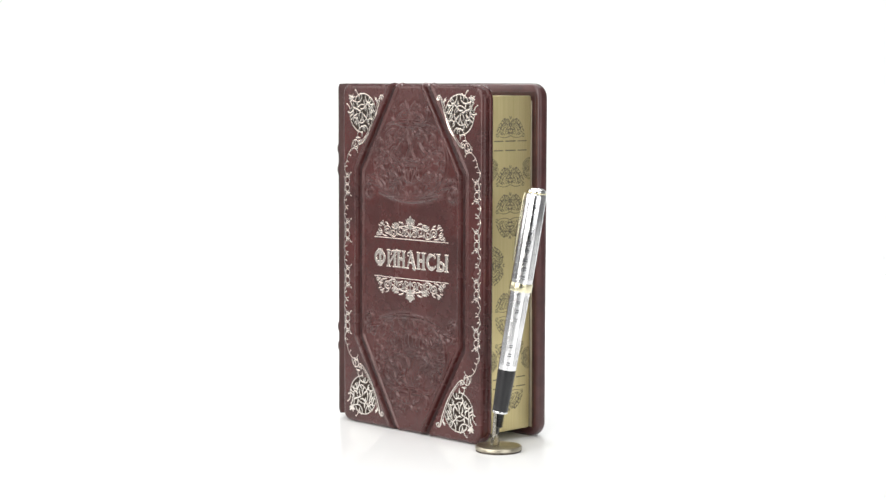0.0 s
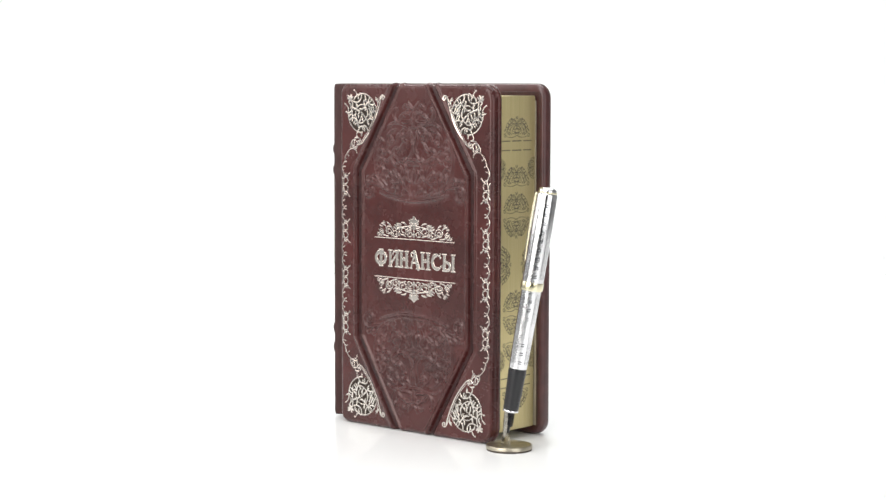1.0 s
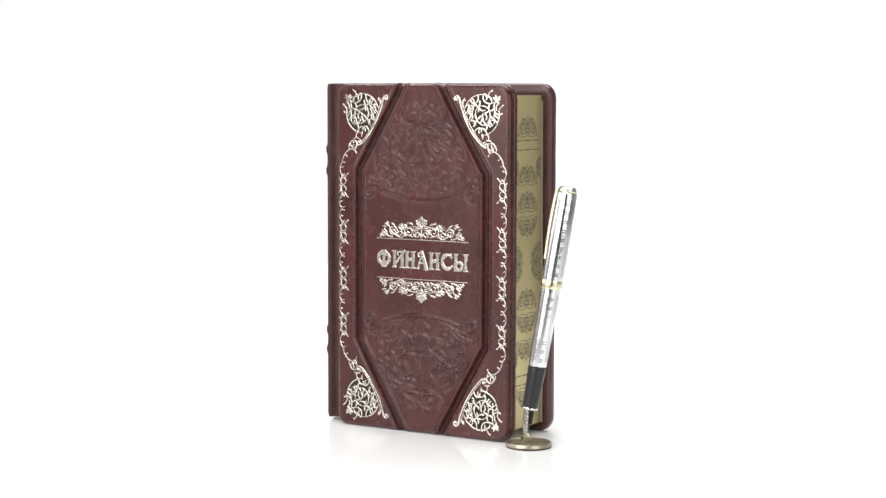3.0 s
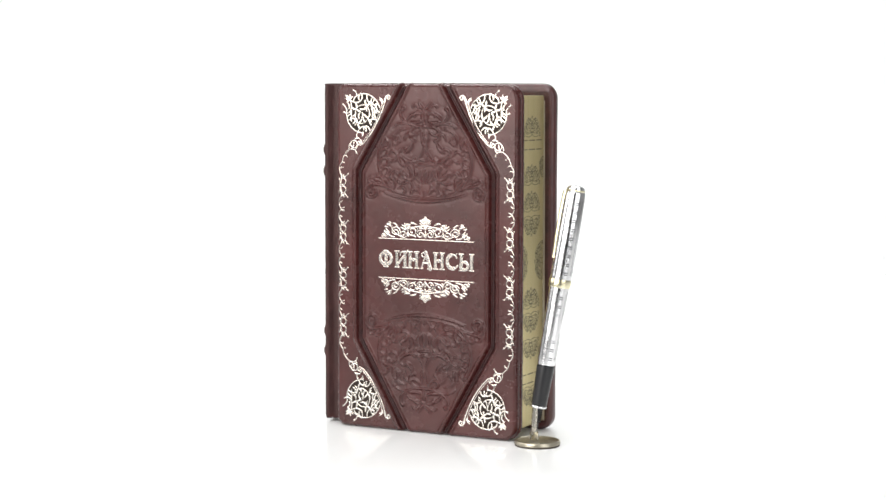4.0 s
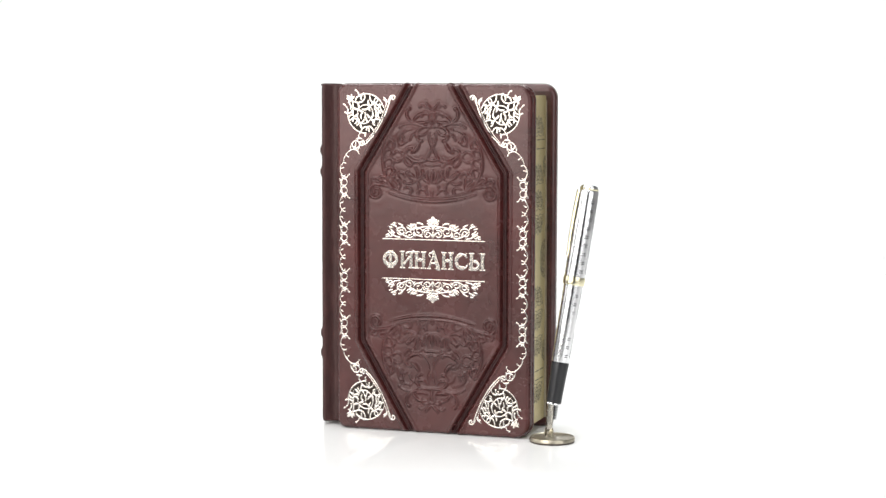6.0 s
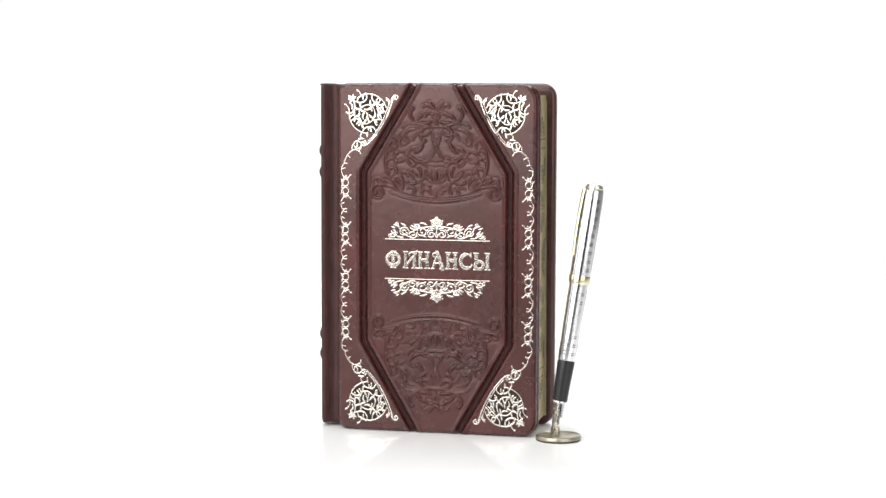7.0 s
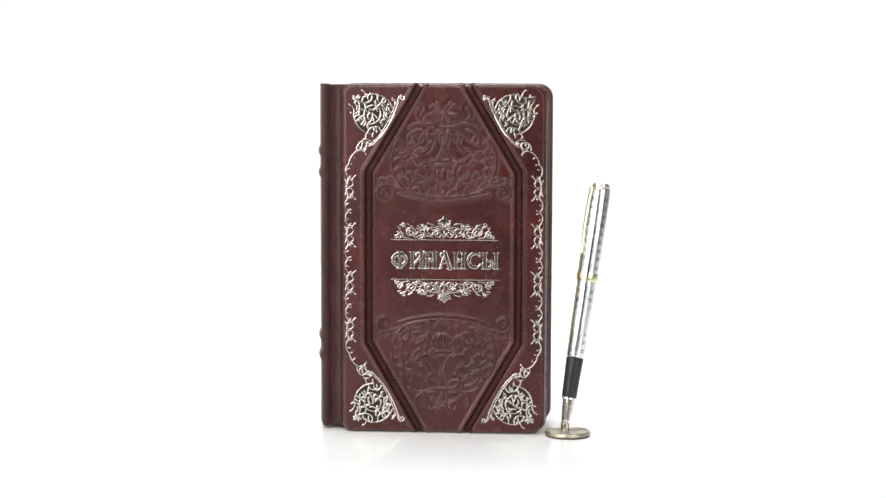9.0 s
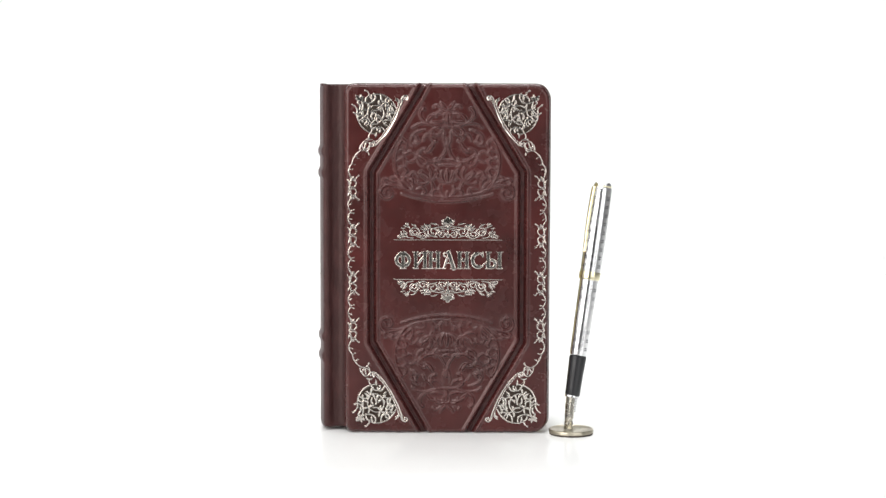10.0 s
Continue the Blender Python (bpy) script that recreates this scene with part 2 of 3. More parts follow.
def emboss_motif():
    """Half of the blind-stamped arabesque; base at y = 0, crown near y = 61."""
    # base crescent, its knot, end volutes and their sprays
    s = [bow(0, 0.6, 27.5, 5.2, -1.15, 1.0, 0.4), bow(0, 3.2, 22, 6.4, -0.85, 0.42, 0.3), petal(0, 2.8, 0, 6.6, 0, 0.5)]
    s += [bow(21.5, 6.8, 34.0, 10.4, 0.5, 0.4, 0.8), spiral(36.2, 5.7, 5.0, 115, -1.35, 0.95, 0.55, 1.1)]
    s += [bow(21.5, 8.2, 30.0, 14.2, 1.0, 0.45, 0.6), comma(30.0, 14.2, 40, 7.0, -230, 0.85), bow(27, 9.4, 35.0, 13.6, 0.9, 0.4, 0.5), comma(35.0, 13.6, 30, 7.0, -240, 0.85), comma(25, 11.4, 60, 6.0, 60, 0.7)]
    # the great side bow and the rolled leaves inside it
    s += [ring(8, 24.5, 23.6, 0.8, -44, 35), comma(26.8, 38.0, 215, 8.0, 170, 0.85)]
    s += [comma(30.6, 17.6, 118, 8.5, 150, 0.85), comma(31.2, 23.6, 122, 8.5, 160, 0.85), comma(30.6, 29.8, 130, 8.0, 160, 0.8), comma(27.6, 12.4, 118, 8.5, 140, 0.85), comma(29.6, 15.0, 175, 7.0, -110, 0.7), comma(30.8, 21.6, 200, 7.0, -120, 0.7), comma(30.8, 27.6, 205, 6.5, -130, 0.7)]
    # top of the roundel: leaves that roll in below its rim
    s += [comma(0.8, 45.2, 12, 17.0, -190, 0.95), comma(13.6, 44.0, -8, 14.0, -120, 0.8), comma(3.0, 43.6, -60, 9.0, 150, 0.8), comma(14.4, 37.2, 100, 8.5, 150, 0.8), comma(19.6, 40.6, 230, 7.0, 120, 0.75), comma(2.0, 42.4, -84, 8.0, -40, 0.65), comma(21.8, 34.0, 120, 6.0, 90, 0.65)]
    # side blossoms, drops, smooth crescents and the flared middle spear
    s += spray(18.4, 27.6, 0.8, 7.6, (105, 90), (62, -120), (262, -80), (300, 110), (185, 80))
    s += [petal(13.4, 30.0, 8.2, 36.4, 1.0, 0.95), petal(17.0, 29.0, 3.2, 25.8, 2.8, 0.7), bow(0.3, 38.5, 4.4, 25.8, -1.5, 0.45, 0.6), bow(0, 25.0, 4.4, 25.8, 0.3, 0.5)]
    # cross bar, bud and lower blossoms
    s += [bow(0, 22.4, 4.6, 22.6, 0.2, 0.5, 0.4), comma(6.0, 21.4, 30, 6.5, 150, 0.65), petal(0, 11.6, 0, 20.0, 0, 0.8), petal(0.9, 11.8, 3.2, 19.2, -1.5, 0.6), comma(1.6, 11.6, 20, 8.4, 110, 0.7)]
    s += spray(10.4, 13.0, 0.85, 8.2, (112, -70), (62, -70), (18, 80), (325, 80), (228, 90), (160, -100))
    s += [comma(18.2, 8.0, 150, 8.0, 190, 0.85), comma(8.8, 3.6, 80, 7.0, 150, 0.8), comma(1.8, 3.8, 40, 6.6, 80, 0.75), comma(21.0, 8.2, 105, 7.0, -100, 0.75), comma(17.6, 15.2, 70, 7.0, -160, 0.75)]
    # shoulders and crown
    s += [bow(0, 45.8, 11.0, 47.6, -0.8, 0.6, 0.55), comma(10.6, 47.4, 20, 12.5, 130, 1.1), comma(11.0, 47.2, 10, 10.5, -60, 0.6), petal(12.2, 48.8, 2.6, 53.2, -2.0, 0.6), petal(9.8, 48.6, 1.6, 49.6, 1.0, 0.7)]
    s += [comma(1.2, 49.8, 60, 7.2, 170, 0.75), petal(0, 46.6, 0, 53.8, 0, 0.65), comma(0.8, 54.2, 25, 8.0, -130, 0.65), petal(0, 55.8, 4.0, 60.6, -0.6, 0.6), comma(3.8, 56.6, 60, 5.6, -140, 0.65)]
    return s


def corner_motif():
    """The upper corner piece beside the hinge: a roundel cut by a slanting bow; origin at the roundel's middle."""
    s = [ring(0, 0, 12.0, 0.3, 18, 112), ring(0, 0, 12.0, 0.3, 168, 268)]
    s += [curl(15.6, 8.6, -108, 32.5, -0.5, -1.4, 0.36, 0.32), curl(13.8, 7.6, -108, 28.5, -0.5, -1.5, 0.22, 0.2)]
    s += [spiral(17.4, 9.6, 1.9, 200, -1.15, 0.38, 0.34, 0.55), leaf(14.6, 7.0, 80, 4.6, -6, 0.4), leaf(14.0, 6.6, 118, 4.4, 6, 0.38), curl(13.0, 5.6, 80, 3.4, 20, 30, 0.3, 0.28, 0.45)]
    s += [spiral(-3.0, -18.0, 1.9, 60, -1.2, 0.38, 0.34, 0.5), leaf(-2.6, -15.4, 165, 4.2, 10, 0.38), leaf(-0.6, -14.6, 95, 3.6, -8, 0.42), curl(-4.4, -15.0, 120, 3.2, -20, -30, 0.3, 0.28, 0.45)]
    # outer corner blossom
    s += [leaf(-9.6, 8.2, 132, 4.2, 3, 0.75), leaf(-9.6, 8.2, 170, 3.4, -5, 0.55), leaf(-9.6, 8.2, 95, 3.6, -6, 0.55), leaf(-9.6, 8.2, 210, 3.0, 8, 0.5), leaf(-9.6, 8.2, 58, 3.0, -8, 0.5)]
    s += [curl(-11.7, 1.4, 105, 5.2, 4, 16, 0.32, 0.28, 0.5), curl(-4.6, 11.0, 100, 4.0, 10, 22, 0.32, 0.28, 0.55)]
    # inner stems that end in knobs, and four-leaved blossoms where they meet
    s += [comma(-9.4, 8.0, -30, 13, 170, 0.5), comma(-9.4, 8.0, -65, 12, -160, 0.5), comma(2.6, 11.8, -100, 10, 190, 0.5), comma(-11.0, -4.6, 40, 10, -200, 0.5), comma(-3.6, -11.4, 70, 9, -190, 0.5), comma(10.6, 5.6, 200, 9, -190, 0.5), comma(9.2, -4.2, 150, 8, 200, 0.5), comma(4.6, -10.4, 110, 7, 190, 0.5)]
    for x, y, a in ((3.4, -2.8, 45), (-3.6, -6.0, 20), (-5.0, 2.6, 70), (2.2, 4.8, 10), (7.6, 3.0, 40), (-8.2, -1.8, 0)):
        s += [leaf(x, y, a + 120 * k, 3.8, 16 * (-1) ** k, 0.48) for k in range(3)]
    s += [bow(3.4, -2.8, -3.6, -6.0, 1.4, 0.28), bow(-5.0, 2.6, 2.2, 4.8, 1.4, 0.28), bow(2.2, 4.8, 3.4, -2.8, 1.4, 0.28), bow(-3.6, -6.0, -5.0, 2.6, 1.4, 0.28)]
    return s


def filled(strokes, inside, gap, make, x0, x1, y0, y1, seed):
    """Adds small curls to a motif wherever a gap wider than that remains inside the outline."""
    rng = random.Random(seed)
    xs, ys, f = field(strokes, x0, x1, y0, y1, 0.2, 4.0)
    x, y = np.meshgrid(xs, ys)
    ok = inside(x, y)
    extra = []
    for _ in range(140):
        j, i = np.unravel_index(np.argmin(np.where(ok, f, 9)), f.shape)
        if f[j, i] > -gap:
            break
        more = make(xs[i], ys[j], -f[j, i], rng)
        extra += more
        _, _, g = field(more, x0, x1, y0, y1, 0.2, 4.0)
        f = np.maximum(f, g)
    return strokes + extra


def sprig(x, y, room, rng):
    """A small hooked leaf that fits the room round its middle."""
    a, side = rng.uniform(0, 360), rng.choice((-1, 1))
    n = min(3.6, 1.9 * room)
    return [curl(x - n / 2 * math.cos(radians(a)), y - n / 2 * math.sin(radians(a)), a - side * 30, n * 1.15, side * 10, side * 34, 0.24, 0.3, 0.42, 0.2)]


def corner_ground():
    """The dark field behind the roundel, in strokes wide enough to close."""
    s = []
    for r in (3.0, 8.0, 10.4):
        a = np.radians(np.arange(0, 360, 6))
        pts = np.stack([r * np.cos(a), r * np.sin(a), np.full(len(a), 2.4 if r < 10 else 1.5)], 1)
        s.append(pts[(pts[:, 0] * 0.80 - pts[:, 1] * 0.60 < 10.4 - pts[:, 2])])
    s.append(np.array([[0, 0, 3.0]]))
    return s


def vine_motif():
    """The running border beside the hinge, about its middle; it bows in at both ends. Positive x is towards the title."""
    s = []
    for n in range(4):
        c = 43.5 - 29 * n
        for sg in (1, -1):
            s += [ring(1.0, c + sg * 2.5, 2.1, 0.34), bow(-1.3, c, -0.4, c + sg * 7.0, -sg * 0.7, 0.36), bow(-0.4, c + sg * 7.0, 3.2, c + sg * 5.6, -sg * 0.6, 0.36, 0.34),
                  bow(3.2, c + sg * 5.6, 4.6, c + sg * 7.2, sg * 0.3, 0.32, 0.3, 0.58), bow(2.4, c + sg * 4.2, 3.2, c + sg * 5.6, sg * 0.3, 0.34), leaf(0.2, c + sg * 5.2, sg * 40, 2.6, sg * 8, 0.42), leaf(-1.0, c + sg * 2.2, sg * 100, 3.2, sg * 8, 0.3)]
        if n < 3:
            d = c - 14.5
            for sg in (1, -1):
                s += [bow(-0.4, d + sg * 7.6, -0.2, d + sg * 0.2, sg * 1.5 * -1, 0.34, 0.3), bow(-0.2, d + sg * 0.2, 1.6, d + sg * 1.0, sg * 0.2, 0.3, 0.28, 0.52), leaf(-1.3, d + sg * 4.0, sg * 20, 2.2, sg * 10, 0.3)]
    for sg in (1, -1):
        end = [bow(-0.4, 50.4, 0.6, 58.0, 1.5, 0.34), bow(0.6, 58.0, 6.0, 66.0, 1.2, 0.34), bow(-1.2, 54.0, 0.9, 54.8, 0.3, 0.28, 0.26, 0.48), bow(0.6, 58.0, 2.2, 57.6, 0.1, 0.28, 0.26, 0.5), bow(2.6, 62.4, 4.0, 61.4, 0.1, 0.28, 0.26, 0.48)]
        end += [bow(6.0, 66.0, 10.0, 65.0, 0.6, 0.36, 0.32), bow(10.0, 65.0, 10.8, 63.6, 0.2, 0.32, 0.3, 0.55), ring(8.9, 69.2, 2.3, 0.4), bow(5.4, 66.6, 7.2, 70.4, 0.6, 0.4), leaf(7.4, 66.0, 70, 3.4, -6, 0.5), bow(9.6, 65.4, 11.2, 68.6, -0.5, 0.36), leaf(8.3, 68.4, 70, 2.6, 4, 0.4)]
        s += [e * np.array([1, sg, 1]) for e in end]
    return s


def edge_motif():
    """Half of the dome-shaped scroll that is printed on the page edge; 12 wide, 13.5 high."""
    s = [bow(0, 0.8, 9.0, 0.2, -0.9, 0.26, 0.2), spiral(11.0, 1.0, 1.3, 180, 1.2, 0.24, 0.2, 0.3), bow(12, 1.6, 8.6, 4.6, 0.6, 0.24), spiral(7.6, 3.2, 1.7, -60, 1.25, 0.26, 0.2, 0.36), spiral(3.2, 2.8, 1.8, 160, -1.3, 0.26, 0.2, 0.38), bow(8.6, 4.6, 6.2, 8.0, 0.5, 0.26), spiral(5.0, 6.4, 1.5, 20, 1.25, 0.26, 0.2, 0.36), spiral(1.8, 6.6, 1.4, 170, -1.2, 0.26, 0.2, 0.34)]
    s += [bow(6.2, 8.0, 3.0, 10.6, 0.4, 0.26), spiral(2.4, 9.4, 1.2, 40, 1.2, 0.26, 0.2, 0.32), leaf(0.2, 10.2, 70, 2.2, 4, 0.3), leaf(0, 3.6, 90, 3.0, 0, 0.4), leaf(5.0, 1.0, 50, 2.4, -8, 0.3), leaf(8.4, 5.0, 40, 2.2, -10, 0.28), leaf(5.8, 8.6, 50, 2.0, -10, 0.26), leaf(0.2, 5.8, 60, 2.4, 8, 0.3)]
    s += [leaf(1.0, 0.9, 60, 2.4, 6, 0.3)]
    inner = lambda x, y: (x > 0.2) & (np.hypot(x, y) < 11.2) & (y > 1.4)
    return mirrored(filled(s + [ring(0, 0.4, 11.6, 0.2, 24, 62)], inner, 0.62, sprig, 0, 13, -1, 14, 5))


def title_motif():
    """Half of the ornament over the title; stands on its line at y = 0, 30 wide, 14 high."""
    s = [np.array([[0, 13.0, 1.5], [0, 12.0, 2.4], [1.7, 11.2, 1.9], [0, 10.6, 2.0]]), curl(0.6, 9.4, 10, 3.6, 10, 25, 0.5, 0.4, 0.7), curl(0.2, 8.4, 0, 3.4, 10, 22, 0.4, 0.35, 0.6)]
    s += [leaf(0, 5.5, 60, 4.2, 10, 0.6), leaf(0, 5.5, 90, 3.2, 0, 0.6), spiral(3.2, 3.2, 2.5, 110, -1.35, 0.5, 0.4, 0.75), leaf(0, 0.8, 70, 4, -6, 0.6)]
    s += [curl(1.2, 8.2, -10, 13, 1.5, -4.8, 0.5, 0.42), spiral(8.4, 4.8, 3.3, 60, -1.4, 0.55, 0.42, 0.8), leaf(5.5, 8.6, 35, 5, -9, 0.65), leaf(9.5, 8.3, 25, 4, -10, 0.6)]
    s += [leaf(5.8, 1.2, 30, 4.5, -6, 0.6), leaf(6.4, 4.4, 120, 3, 8, 0.5)]
    s += [spiral(14.2, 3.0, 2.6, 160, 1.35, 0.5, 0.42, 0.75), leaf(12, 5.6, 55, 4.6, -7, 0.75), leaf(12.4, 5.4, 15, 4.2, 6, 0.6), leaf(13.2, 6.6, 95, 3.2, -8, 0.5)]
    s += [spiral(19.4, 4.3, 3.2, 200, -1.4, 0.55, 0.42, 0.8), curl(15, 0.9, 20, 9, 2, 9, 0.5, 0.4), leaf(17.8, 7.2, 50, 4.2, -9, 0.65), leaf(21.5, 6.8, 40, 4.8, -8, 0.7)]
    s += [curl(20, 0.9, 5, 8, 3, 12, 0.5, 0.4, 0.7), spiral(25.6, 2.2, 1.9, 180, -1.2, 0.48, 0.4, 0.65), leaf(23, 3.4, 30, 4, 6, 0.6), leaf(24.2, 6.8, 0, 3, 10, 0.5)]
    s += [spiral(27.6, 1.5, 1.3, 170, -1.15, 0.44, 0.38, 0.55), leaf(0, 1.0, 90, 4.6, 0, 0.7), leaf(1.0, 6.4, 20, 3.6, -8, 0.55), leaf(10.6, 1.2, 60, 3.0, -8, 0.5), leaf(17.0, 1.4, 70, 3.0, 8, 0.5), leaf(22.8, 1.0, 50, 3.0, -8, 0.5), spiral(11.6, 7.4, 1.2, 0, 1.1, 0.4, 0.34, 0.5), spiral(23.6, 9.0, 1.1, 200, -1.1, 0.4, 0.34, 0.5)]
    return mirrored(s)


def stem(x, w=1.15):
    return [(x - w, 0.25, x + w, 10.25), (x - w - 0.75, 0, x + w + 0.75, 0.62), (x - w - 0.75, 9.9, x + w + 0.75, 10.5)]


def letters():
    """The seven capitals of the title, each with strokes, bars and its advance, in millimetres."""
    fi = ([ring(5.6, 5.4, 3.9, 1.0, 60, 300) * np.array([0.98, 0.92, 1]) + np.array([0, 0.4, 0]), ring(5.6, 5.4, 3.9, 1.0, -120, 120) * np.array([0.98, 0.92, 1]) + np.array([0.2, 0.4, 0])], stem(5.7, 1.1))
    i = ([curl(1.2, 1.0, 52, 12.2, 0, 0, 0.6, 0.55), ring(5.2, 8.3, 1.5, 0.42, -30, 200), curl(0.4, 0.4, 0, 1.8, 20, 30, 0.4, 0.4)], stem(1.4, 0.95) + stem(7.0, 1.05))
    n = ([curl(1.5, 5.4, 0, 4.4, 0, 0, 0.5, 0.5), ring(3.6, 5.4, 0.7, 0.4)], stem(1.3, 1.05) + stem(5.8, 1.05))
    a = ([curl(1.1, 0.4, 72, 9.2, 1.2, -5.5, 0.45, 0.55), curl(4.0, 10.2, -72, 10.4, 0, 0, 1.05, 1.15), ring(2.4, 8.6, 1.2, 0.4, 40, 250), curl(1.8, 3.6, 0, 4.4, 0, 0, 0.4, 0.4)],
         [(0, 0, 2.4, 0.6), (5.2, 0, 8.4, 0.6)])
    c = ([ring(4.2, 5.25, 4.1, 1.05, 100, 285) * np.array([0.85, 1.0, 1]) + np.array([0.6, 0, 0]), ring(4.3, 5.25, 4.35, 0.5, 40, 100) * np.array([0.85, 1.0, 1]) + np.array([0.6, 0, 0]),
          ring(4.3, 5.25, 4.5, 0.45, -80, -30) * np.array([0.85, 1.0, 1]) + np.array([0.6, 0, 0])], [(6.6, 7.3, 7.4, 10.4)])
    y = ([ring(3.9, 3.1, 2.35, 0.85, -170, 90), ring(3.2, 2.9, 2.5, 0.42, 90, 300)], stem(1.9, 1.05) + stem(8.8, 1.05))
    return [(fi, 0.0), (i, 12.0), (n, 21.2), (a, 29.3), (n, 38.7), (c, 47.2), (y, 55.6)]


# ---- the studio ----
def build_studio():
    bm = bmesh.new()
    box(bm, (-1.5, -0.62, -0.749), (1.5, 1.9, 0), 0.002)
    tagged(part("plinth", bm, FLOOR), "glossy white acrylic display plinth", "plinth", kind="structure")
    tagged(part("floor", box(bmesh.new(), (-2.1, -3.1, -0.85), (2.1, 2.5, -0.75)), DARK), "dark grey studio floor", "floor", kind="structure")
    bm = bmesh.new()
    rows = [(0.9, -0.0015)] + [(0.9 + 0.8 * math.sin(a), -0.0015 + 0.8 * (1 - math.cos(a))) for a in [math.pi / 2 * k / 24 for k in range(1, 25)]] + [(1.7, 2.45)]
    front = [[bm.verts.new((x, y, z)) for y, z in rows] for x in (-1.5, 1.5)]
    for k in range(len(rows) - 1):
        bm.faces.new((front[0][k], front[1][k], front[1][k + 1], front[0][k + 1]))
    bmesh.ops.solidify(bm, geom=bm.faces[:], thickness=0.003)
    tagged(part("backdrop", bm, PAPER), "seamless white paper backdrop sweep", "backdrop", kind="structure")
    for name, lo, hi in (("wall_north", (-2.1, 2.4, -0.75), (2.1, 2.5, 2.7)), ("wall_south", (-2.1, -3.1, -0.75), (2.1, -3.0, 2.7)),
                         ("wall_west", (-2.1, -3.0, -0.75), (-2.0, 2.4, 2.7)), ("wall_east", (2.0, -3.0, -0.75), (2.1, 2.4, 2.7))):
        tagged(part(name, box(bmesh.new(), lo, hi), DARK if name == "wall_south" else WALL), "plain dark painted studio wall" if name == "wall_south" else "plain pale grey painted studio wall", "wall", kind="structure")
    tagged(part("ceiling", box(bmesh.new(), (-2.1, -3.1, 2.7), (2.1, 2.5, 2.8)), WALL), "plain grey painted studio ceiling", "ceiling", kind="structure")


build_studio()

# ---- the book ----
MID_X, MID_Z, HALF_X, HALF_Z = 10.7, 106.35, 62.3, 106.35   # front cover, millimetres
FACE_Y = -27.0

def groove_distance(x, z):
    """Distance to the two bent grooves, which frame the middle panel."""
    ax, az = np.abs(x), z
    best = np.full(np.broadcast(x, z).shape, 1e3)
    pts = ((10.4, 112.0), (45.6, 53.6), (45.6, -50.3), (9.9, -112.0))
    for (x0, z0), (x1, z1) in zip(pts, pts[1:]):
        k = np.clip(((ax - x0) * (x1 - x0) + (az - z0) * (z1 - z0)) / ((x1 - x0) ** 2 + (z1 - z0) ** 2), 0, 1)
        best = np.minimum(best, np.hypot(ax - x0 - k * (x1 - x0), az - z0 - k * (z1 - z0)))
    return best


def cover_heights():
    xs, zs = np.linspace(-HALF_X, HALF_X, 416), np.linspace(-HALF_Z, HALF_Z, 707)
    x, z = np.meshgrid(xs, zs)
    r = np.where(x > 0, 10.0, 6.0)
    qx, qz = np.maximum(np.abs(x) - (HALF_X - r), 0), np.maximum(np.abs(z) - (HALF_Z - r), 0)
    over = np.hypot(qx, qz)
    pull = np.where((over > r) & (qx > 0) & (qz > 0), r / np.maximum(over, 1e-6), 1.0)
    x = np.where(pull < 1, np.sign(x) * (HALF_X - r + qx * pull), x)
    z = np.where(pull < 1, np.sign(z) * (HALF_Z - r + qz * pull), z)
    d = np.where((qx > 0) & (qz > 0), r - np.minimum(over, r), np.minimum(HALF_X - np.abs(x), HALF_Z - np.abs(z)))
    rim = np.clip(d / 2.7, 0, 1)
    height = -4.0 * (1 - np.sqrt(1 - (1 - rim) ** 2))
    g = groove_distance(x, z)
    height += -1.3 * np.exp(-(g / 1.75) ** 6) + 0.95 * np.exp(-((g - 3.2) / 0.95) ** 2) - 0.7 * np.exp(-np.maximum(g - 1.9, 0) / 0.55)
    ex, ez, f = field(mirrored(emboss_motif()), -46, 46, -4, 69, 0.3, 2.6)
    mx, mz = np.meshgrid(ex, ez)
    body = np.clip((32.5 - np.hypot(mx, (mz - 25.0) / 0.72)) / 4.0, 0, 1)
    # softly rounded raised leaves in a slightly sunk field
    rise = np.clip((f + 0.38) / 1.1, 0, 1)
    dome = 1.4 * rise * rise * (3 - 2 * rise) - 0.3 * body - 0.16 * np.exp(-((f + 0.7) / 0.45) ** 2)
    for _ in range(3):
        soft = np.pad(dome, 1, mode="edge")
        dome = (soft[1:-1, 1:-1] * 2 + soft[:-2, 1:-1] + soft[2:, 1:-1] + soft[1:-1, :-2] + soft[1:-1, 2:]) / 6

    def lay(off, sign):
        u = (x + 46) / 0.3
        v = (sign * (z - off) + 4) / 0.3
        ok = (u > 0) & (u < dome.shape[1] - 2) & (v > 0) & (v < dome.shape[0] - 2)
        ui, vi = np.clip(u.astype(int), 0, dome.shape[1] - 2), np.clip(v.astype(int), 0, dome.shape[0] - 2)
        a, b = u - ui, v - vi
        s = dome[vi, ui] * (1 - a) * (1 - b) + dome[vi, ui + 1] * a * (1 - b) + dome[vi + 1, ui] * (1 - a) * b + dome[vi + 1, ui + 1] * a * b
        return np.where(ok, s, 0)

    fade = np.clip((g - 2.2) / 1.5, 0, 1)
    height += (lay(35.3, 1) + lay(-33.0, -1)) * fade
    # the head of the cover, where the leather swells over the edge beside each groove
    z = z + np.clip((z - 98) / 8, 0, 1) * (0.7 + 0.45 * np.exp(-((g - 3.0) / 1.3) ** 2) - 0.3 * np.exp(-(g / 1.6) ** 4))
    return xs, zs, x, z, height


CX, CZ, GX, GZ, HEIGHT = cover_heights()


